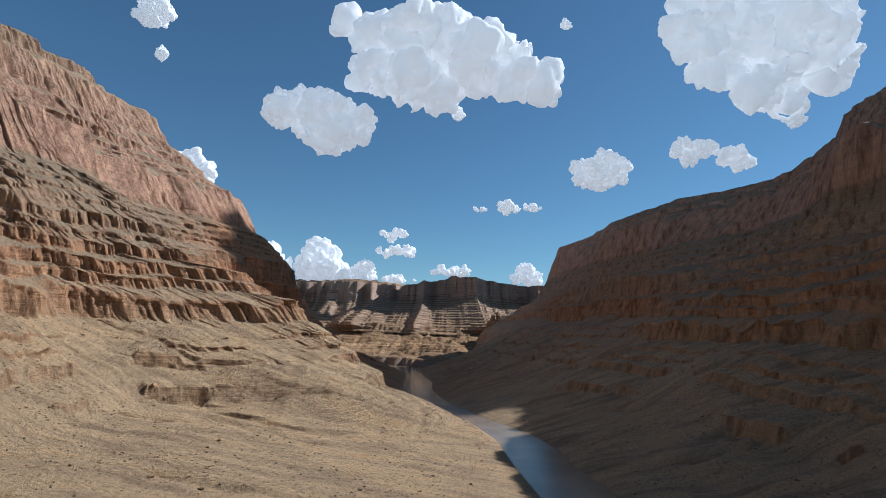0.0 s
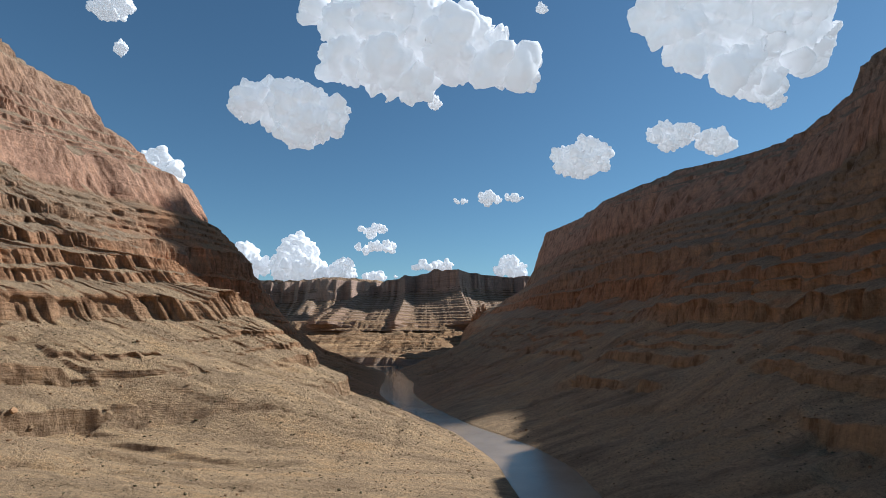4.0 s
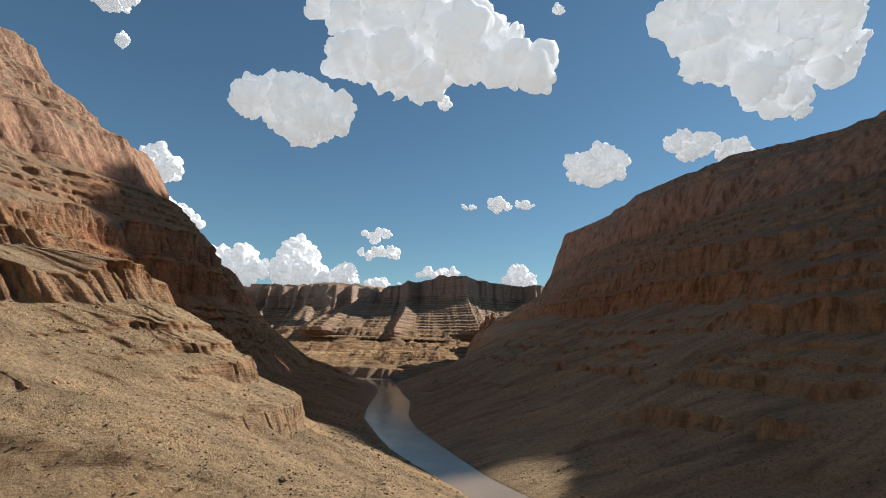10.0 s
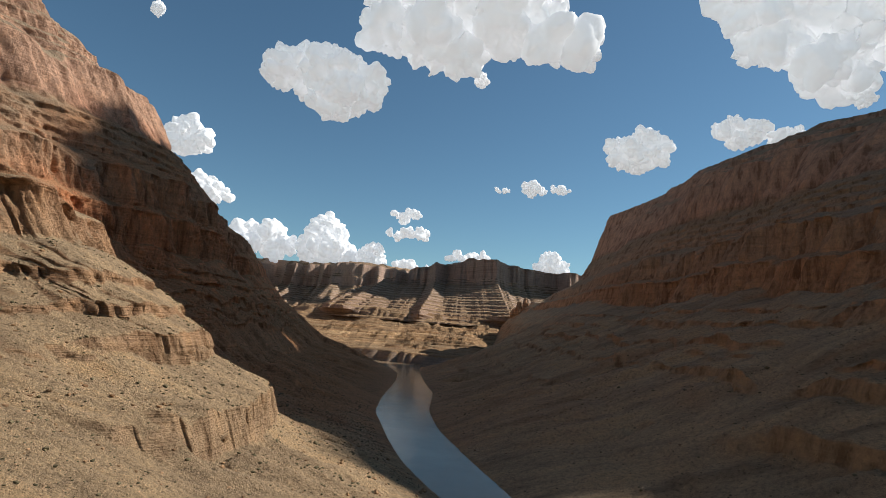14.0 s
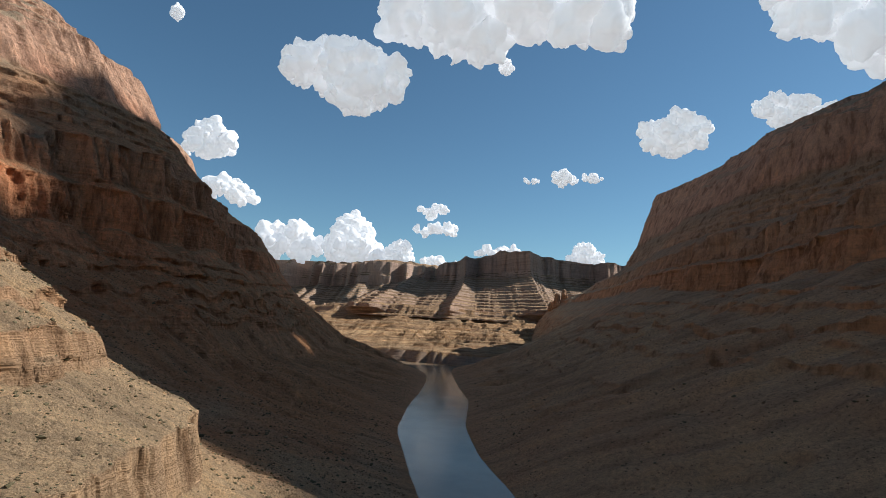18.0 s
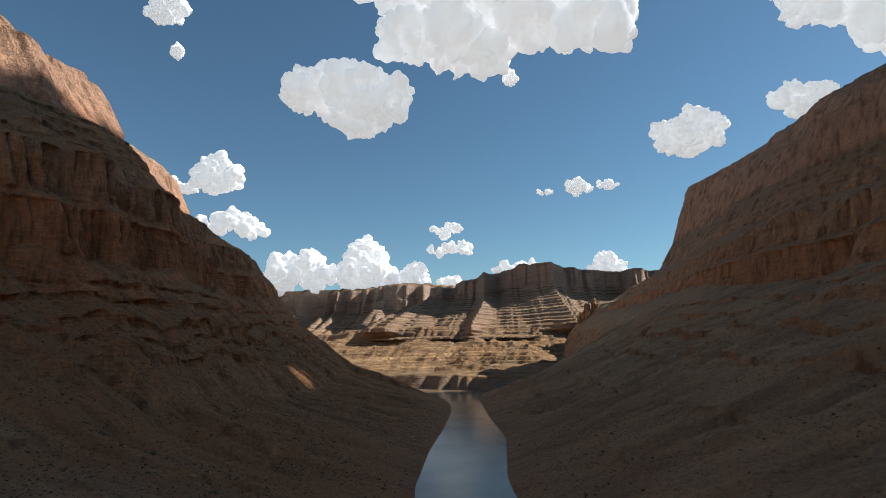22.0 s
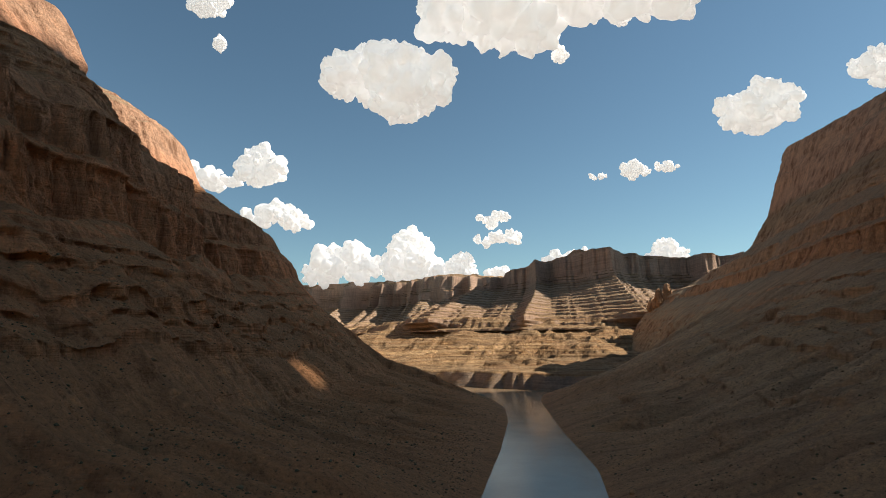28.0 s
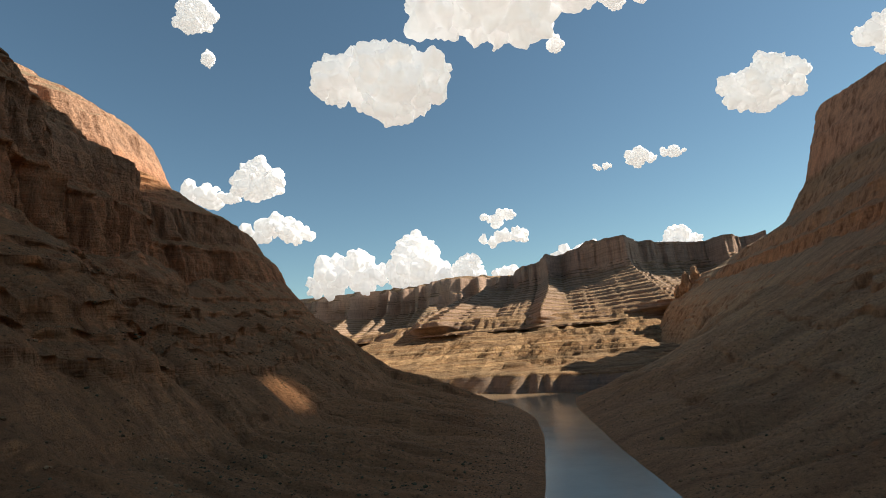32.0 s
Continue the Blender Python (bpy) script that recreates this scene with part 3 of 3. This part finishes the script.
LEFT_GRID = canyon_wall(-1, L_LINES, LEFT_LEVELS, graded(-700, 200, 22, 4.0) + graded(200, 330, 3.0, 1.6) + graded(330, 530, 1.5, 1.2) + graded(530, 860, 0.8, 0.9) + graded(860, 1300, 1.3, 1.6) + graded(1300, 1800, 1.7, 3.0) + graded(1800, 2600, 3.5, 12) + [2600], 1.0, 11)
RIGHT_GRID = canyon_wall(1, R_LINES, LEVELS, graded(-700, 400, 22, 4.5) + graded(400, 2300, 3.2, 3.0) + graded(2300, 2600, 3.2, 8) + [2600], 0.75, 61)
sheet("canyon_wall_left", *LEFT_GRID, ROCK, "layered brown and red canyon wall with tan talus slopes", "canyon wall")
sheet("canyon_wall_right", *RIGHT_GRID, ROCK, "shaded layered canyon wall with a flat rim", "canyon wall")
gx = graded(-2450, -700, 30, 5) + graded(-700, 700, 4.2, 4.2) + graded(700, 2400, 6, 40) + [2400]
gy = graded(1640, 1900, 2.6, 3.2) + graded(1900, 2620, 3.6, 6) + [2620, 3000]
BX, BY = np.meshgrid(np.array(gx), np.array(gy))
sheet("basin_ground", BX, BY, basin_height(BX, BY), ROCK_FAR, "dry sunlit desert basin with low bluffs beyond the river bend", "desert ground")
MX, MY, MZ = distant_face(graded(-1300, -700, 14, 4.2) + graded(-700, 900, 3.8, 3.8) + graded(900, 2400, 6, 30) + [2400], F_LINES, F_LEVELS, 100, 470, [(336, 400)], 170, 101)
# the mesa steps down towards its open end
side_s, side_z, _ = stepped(100, 470, 5.0, [(336, 400)])
MZ = np.minimum(MZ, np.interp(np.interp(MX + 90 * ridge(MX / 150, MY / 260, 3, 131) - 20, M_X, M_LEVELS), side_s, side_z) + 3 * fbm(MX / 25, MY / 25, 3, 133))
MZ = np.minimum(MZ, np.interp(MX, CAP_X, CAP_Z) + 5 * fbm(MX / 40, MY / 40, 2, 9))
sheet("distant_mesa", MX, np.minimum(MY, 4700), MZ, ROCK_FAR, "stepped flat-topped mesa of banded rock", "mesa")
PX, PY, PZ = distant_face(graded(-3300, 2400, 10, 14) + [2400], P_LINES, P_LEVELS, 60, 500, [(300, 352), (385, 490)], 220, 171)
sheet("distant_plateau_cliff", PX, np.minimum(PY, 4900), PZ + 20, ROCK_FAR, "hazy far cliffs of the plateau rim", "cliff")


def ground_at(grid, x, y):
    """The height of a wall's surface nearest to a place."""
    i = np.argmin((grid[0] - x) ** 2 + (grid[1] - y) ** 2)
    return float(grid[2].ravel()[i])


# river
wm = bpy.data.meshes.new("river")
wm.from_pydata([(-900, -700, 0), (400, -700, 0), (400, 2300, 0), (-900, 2300, 0)], [], [(0, 1, 2, 3)])
wm.materials.append(WATER)
tagged(new("river", wm), "muddy brown river with a smooth reflecting surface", "river", kind="structure")

# ---- clouds ----
def unit_ball(divisions):
    bm = bmesh.new()
    bmesh.ops.create_icosphere(bm, subdivisions=divisions, radius=1)
    bm.verts.ensure_lookup_table()
    v, f = np.array([q.co for q in bm.verts]), np.array([[q.index for q in g.verts] for g in bm.faces])
    bm.free()
    return v, f


BALLS = {1: unit_ball(1), 2: unit_ball(2), 3: unit_ball(3), 4: unit_ball(4)}


def smooth_mesh(name, v, f, mat):
    me = bpy.data.meshes.new(name)
    me.from_pydata(v.tolist(), [], f.tolist())
    me.polygons.foreach_set("use_smooth", np.ones(len(me.polygons), bool))
    me.materials.append(mat)
    return me


def welded(heads, voxel):
    """One closed skin round many balls (x, y, z, radius)."""
    bv, bf = BALLS[2]
    v = np.concatenate([bv * r * np.array((1.05, 1.0, 0.95)) + (x, y, z) for x, y, z, r in heads])
    f = np.concatenate([bf + len(bv) * i for i in range(len(heads))])
    ob = new("cloud_form", smooth_mesh("cloud_form", v, f, CLOUD))
    mod = ob.modifiers.new("weld", "REMESH")
    mod.mode, mod.voxel_size = "VOXEL", voxel
    skin = bpy.data.meshes.new_from_object(ob.evaluated_get(bpy.context.evaluated_depsgraph_get()))
    form = ob.data
    bpy.data.objects.remove(ob)
    bpy.data.meshes.remove(form)
    co = np.zeros(len(skin.vertices) * 3)
    skin.vertices.foreach_get("co", co)
    quads = np.array([p.vertices[:] for p in skin.polygons])
    nor = np.zeros(len(skin.vertices) * 3)
    skin.vertices.foreach_get("normal", nor)
    bpy.data.meshes.remove(skin)
    return co.reshape(-1, 3), nor.reshape(-1, 3), quads


def cloud(x, y, z, w, h, seed, label, forms=None, lumps=14, flat=True, detail=70):
    """Cumulus: a heap of swelling heads welded into one body, billowed, with ragged thin fringes round it."""
    rng = np.random.RandomState(seed)
    heads = [(a * w, 0.5 * rng.uniform(-1, 1) * c * w, b * w, c * w) for a, b, c in forms or []]
    for i in range(0 if forms else lumps):
        a = rng.uniform(-1, 1)
        size = min(h, w) * rng.uniform(0.20, 0.34) * (1.1 - 0.55 * abs(a))
        if flat:
            cz = -h / 2 + size * 0.8 + rng.uniform(0, 1) ** 1.2 * max(h - 1.7 * size, 0) * (1 - 0.75 * abs(a) ** 1.3)
        else:
            cz = rng.uniform(-1, 1) * max(h / 2 - size, 0) * math.sqrt(1 - a * a)
        heads.append((a * max(w / 2 - size, 0), rng.uniform(-0.15, 0.15) * w, cz, size))
    for i in range(len(heads) * 9):
        cx, cy, cz, size = heads[rng.randint(len(heads))]
        d = rng.normal(size=3)
        d = d / np.linalg.norm(d) * size * rng.uniform(0.8, 1.08)
        heads.append((cx + d[0], cy + d[1], cz + d[2], max(size * rng.uniform(0.12, 0.34), w / detail)))
    co, nor, quads = welded(heads, w / detail)
    size = 0.16 * min(w, 2.2 * h)
    q = co / size + 31.0 * seed
    bulge = 0.0
    for octave, amp in ((0.8, 0.32), (1.8, 0.22), (4.2, 0.09), (9.0, 0.035)):
        bulge = bulge + amp * (2.4 * np.abs(noise3(q * octave, seed + int(10 * octave))) - 0.55)
    co = co + nor * (bulge * size)[:, None]
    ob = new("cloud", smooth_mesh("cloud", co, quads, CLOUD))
    ob.location = (x, y, z)
    return tagged(ob, label, "cloud", group="clouds in the sky")


CUMULUS = "white fair-weather cumulus cloud with a grey base"
SCRAP = "small ragged scrap of white cloud"
TOWER = "towering white cumulus cloud low over the plateau"
cloud(-956, 3850, 1614, 871, 560, 1, CUMULUS, [(-0.27, 0.09, 0.17), (-0.1, 0.07, 0.2), (0.13, 0.0, 0.23), (0.27, -0.04, 0.19), (0.09, -0.12, 0.16), (-0.36, 0.14, 0.09), (0.42, 0.02, 0.07)], detail=80)
cloud(-44, 3850, 2117, 1751, 678, 2, CUMULUS, [(-0.27, 0.1, 0.12), (-0.14, 0.1, 0.13), (0.0, 0.08, 0.15), (-0.14, -0.07, 0.12), (0.15, 0.0, 0.13), (0.29, -0.05, 0.1), (0.4, -0.08, 0.07), (-0.05, -0.14, 0.08), (-0.46, 0.2, 0.035), (-0.31, -0.07, 0.09), (0.46, -0.12, 0.03)], detail=105)
cloud(2753, 4600, 2735, 1720, 960, 3, CUMULUS, [(-0.28, 0.12, 0.2), (-0.06, 0.1, 0.24), (0.2, 0.08, 0.23), (0.39, -0.05, 0.12), (0.12, -0.1, 0.17), (-0.2, -0.08, 0.14), (0.0, -0.2, 0.11), (0.18, -0.24, 0.08)], detail=95)
for i, (x, y, z, w, h, label) in enumerate([
        (1374, 4700, 1613, 532, 423, CUMULUS), (2237, 4800, 1874, 431, 324, CUMULUS), (2633, 4800, 1813, 384, 253, CUMULUS),
        (327, 4850, 1241, 132, 67, SCRAP), (565, 4850, 1251, 258, 150, SCRAP), (788, 4850, 1273, 170, 87, SCRAP),
        (-1085, 4920, 724, 512, 430, TOWER), (-743, 4930, 651, 343, 264, TOWER), (-1628, 4930, 710, 667, 383, TOWER),
        (-397, 4930, 574, 337, 108, SCRAP), (96, 4930, 661, 416, 119, SCRAP), (-445, 4900, 975, 251, 130, SCRAP),
        (-419, 4900, 821, 372, 142, SCRAP), (763, 4930, 677, 341, 199, TOWER), (-2543, 4300, 2684, 339, 299, CUMULUS),
        (-2445, 4300, 2337, 157, 129, SCRAP), (70, 4200, 1860, 119, 118, SCRAP), (-2218, 4600, 1412, 480, 300, CUMULUS),
        (-2153, 4700, 1036, 572, 233, CUMULUS), (-2725, 4700, 1409, 604, 202, CUMULUS), (3077, 4600, 2113, 233, 136, SCRAP),
        (976, 4300, 2761, 121, 101, SCRAP), (469, 4200, 2059, 125, 71, SCRAP)]):
    cloud(x, y, z, w, h, 10 + i, label, None, 10 if label == SCRAP else 16, label == TOWER, 34 if label == SCRAP else 56)

# the broad cloud beside the sun that shades the middle of the canyon, with one gap in it
SHADE_Z = 200.0


def along_sun(x, y, z):
    """Where the sun's ray through a place meets the height SHADE_Z."""
    return Vector((x, y, z)) + sun_dir * ((SHADE_Z - z) / sun_dir.z)


low_edge, high_edge, back_edge, gap_at = along_sun(58, 731, 0), along_sun(-361, 979, 203), along_sun(-482, 1571, 240), along_sun(-211, 1338, 55)
top_edge = along_sun(-438, 1100, 318)
edge_slope = (high_edge.y - low_edge.y) / (high_edge.x - low_edge.x)
shade_rng = np.random.RandomState(4)
heads = []
for gx_ in np.arange(-680, 921, 48):
    for gy_ in np.arange(640, 1801, 48):
        px, py = gx_ + shade_rng.uniform(-20, 20), gy_ + shade_rng.uniform(-20, 20)
        r = shade_rng.uniform(40, 64)
        wave = 60 * float(noise2(px / 150, py / 150, 8))
        left_edge = top_edge.x + (back_edge.x - top_edge.x) * float(soft_step(py, 1330, 1440))
        inside = min(px - left_edge + wave, 860 - px + wave, py - (low_edge.y + edge_slope * (px - low_edge.x)) + 0.5 * wave, 1790 - py + wave) > r - 12
        if inside and math.hypot((px - gap_at.x) / 0.8, py - gap_at.y) > r + 26:
            heads.append((px, py - 1200, shade_rng.uniform(-12, 30), r))
co, nor, quads = welded(heads, 14)
co = co + nor * (16 * noise3(co / 45, 3) + 9 * noise3(co / 18, 5))[:, None]
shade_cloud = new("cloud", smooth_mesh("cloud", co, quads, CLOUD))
shade_cloud.location = Vector((0, 1200, SHADE_Z)) + sun_dir * (2100 / sun_dir.z)
tagged(shade_cloud, "broad white cumulus cloud high over the canyon rim", "cloud", group="clouds in the sky")


# ---- shrubs and stones on the slopes ----
def scatter(name, count, seed, size, mat, label, category, top, squash):
    """Small lumps strewn over the flatter ground of both walls."""
    rng = np.random.RandomState(seed)
    spots = []
    for (X, Y, Z), share in ((LEFT_GRID, 0.75), (RIGHT_GRID, 0.25)):
        r, c = rng.randint(0, Z.shape[0] - 1, count * 9), rng.randint(0, Z.shape[1] - 1, count * 9)
        a, b = rng.uniform(0, 1, (2, count * 9))
        at = lambda G: (G[r, c] * (1 - a) + G[r + 1, c] * a) * (1 - b) + (G[r, c + 1] * (1 - a) + G[r + 1, c + 1] * a) * b
        p = np.stack([at(X), at(Y), at(Z)], 1)
        steep = np.abs(Z[r, c + 1] - Z[r, c]) / np.maximum(np.abs(X[r, c + 1] - X[r, c]), 0.01)
        area = np.abs(X[r, c + 1] - X[r, c]) * np.abs(Y[r + 1, c] - Y[r, c])
        patch = fbm(p[:, 0] / 45, p[:, 1] / 45, 2, seed) + rng.uniform(-0.4, 0.4, len(p))
        ok = (p[:, 2] > 2) & (p[:, 2] < top) & (steep < 0.95) & (patch > -0.1) & (p[:, 1] > 100) & (p[:, 1] < 1700) & (rng.uniform(0, 4.5, len(p)) < area)
        spots.append(p[np.flatnonzero(ok)[:int(count * share)]])
    p = np.concatenate(spots)
    bv, bf = BALLS[1]
    r = size * rng.lognormal(0, 0.45, len(p))
    v = bv[None] * (1 + rng.uniform(-0.35, 0.35, (len(p), len(bv), 1)))
    v = v * np.stack([r * rng.uniform(0.8, 1.4, len(p)), r * rng.uniform(0.8, 1.4, len(p)), r * squash], 1)[:, None]
    v = v + (p + np.stack([0 * r, 0 * r, 0.15 * r], 1))[:, None]
    f = bf[None] + (np.arange(len(p)) * len(bv))[:, None, None]
    me = bpy.data.meshes.new(name)
    me.from_pydata(v.reshape(-1, 3).tolist(), [], f.reshape(-1, 3).tolist())
    me.materials.append(mat)
    return tagged(new(name, me), label, category, kind="stuff")


def speckled(name, a, b):
    m, n, l, bsdf = material(name)
    geo = n.new("ShaderNodeNewGeometry")
    r = ramp(n, [(0.0, a), (1.0, b)])
    l.new(geo.outputs["Random Per Island"], r.inputs[0])
    l.new(r.outputs[0], bsdf.inputs["Base Color"])
    bsdf.inputs["Roughness"].default_value = 0.95
    bsdf.inputs["Specular IOR Level"].default_value = 0.05
    return m


SHRUB = speckled("desert_shrub", (0.09, 0.075, 0.04), (0.19, 0.15, 0.085))
STONE = speckled("loose_stone", (0.2, 0.115, 0.06), (0.42, 0.25, 0.13))
scatter("desert_shrubs", 34000, 5, 0.3, SHRUB, "sparse dark desert scrub dotting the talus", "scrub", 130, 0.7)
scatter("fallen_stones", 7000, 6, 0.42, STONE, "scattered fallen stones on the slopes", "stones", 120, 0.75)

# ---- single boulders on the talus ----
def boulder(x, y, size, seed):
    bv, bf = BALLS[3]
    q = bv * 1.3 + 20.0 * seed
    d = 0.42 * noise3(q, seed) + 0.22 * noise3(q * 2.6, seed + 1) + 0.1 * noise3(q * 6, seed + 2)
    rng = np.random.RandomState(seed)
    v = bv * (1 + d)[:, None] * (size * rng.uniform(0.8, 1.3), size * rng.uniform(0.8, 1.3), size * 0.75)
    v = np.sign(v) * np.abs(v) ** 0.92
    me = bpy.data.meshes.new("boulder")
    me.from_pydata(v.tolist(), [], bf.tolist())
    me.materials.append(ROCK)
    ob = new("boulder", me)
    ob.location = (x, y, ground_at(LEFT_GRID, x, y) + 0.15 * size)
    return tagged(ob, "weathered brown boulder lying on the talus slope", "boulder", group="boulders on the slope")


for i in range(18):
    boulder(-30 - 9.0 * ((i * 37) % 26) + 4 * (i % 3), 420 + 14.5 * i, 0.7 + 0.3 * ((i * 7) % 5), 300 + i)


# ---- red pinnacles at the end of the shaded wall ----
def pinnacle(x, y, radius, height, seed):
    bv, bf = BALLS[4]
    t = (bv[:, 2] + 1) / 2
    r = radius * (1.15 - 0.75 * t) * (0.6 + 0.4 * np.sqrt(np.maximum(1 - bv[:, 2] ** 2, 0)))
    a = np.arctan2(bv[:, 1], bv[:, 0])
    flat = np.hypot(bv[:, 0], bv[:, 1])
    q = np.stack([np.cos(a) * 1.6, np.sin(a) * 1.6, t * 3.0], 1) + 9.0 * seed
    r = r * (1 + 0.45 * noise3(q, seed) + 0.22 * noise3(q * 2.5, seed + 1))
    v = np.stack([np.cos(a) * r * np.minimum(flat * 1.6, 1), np.sin(a) * r * np.minimum(flat * 1.6, 1), t * height - 0.15 * height], 1)
    me = bpy.data.meshes.new("rock_pinnacle")
    me.from_pydata(v.tolist(), [], bf.tolist())
    me.materials.append(ROCK)
    ob = new("rock_pinnacle", me)
    ob.location = (x, y, ground_at(RIGHT_GRID, x, y) - 4)
    return tagged(ob, "weathered red rock pinnacle on the end of the canyon wall", "rock pinnacle", group="pinnacles on the ridge")


pinnacle(222, 2300, 15, 52, 401)
pinnacle(206, 2312, 11, 34, 402)
pinnacle(243, 2306, 13, 44, 403)
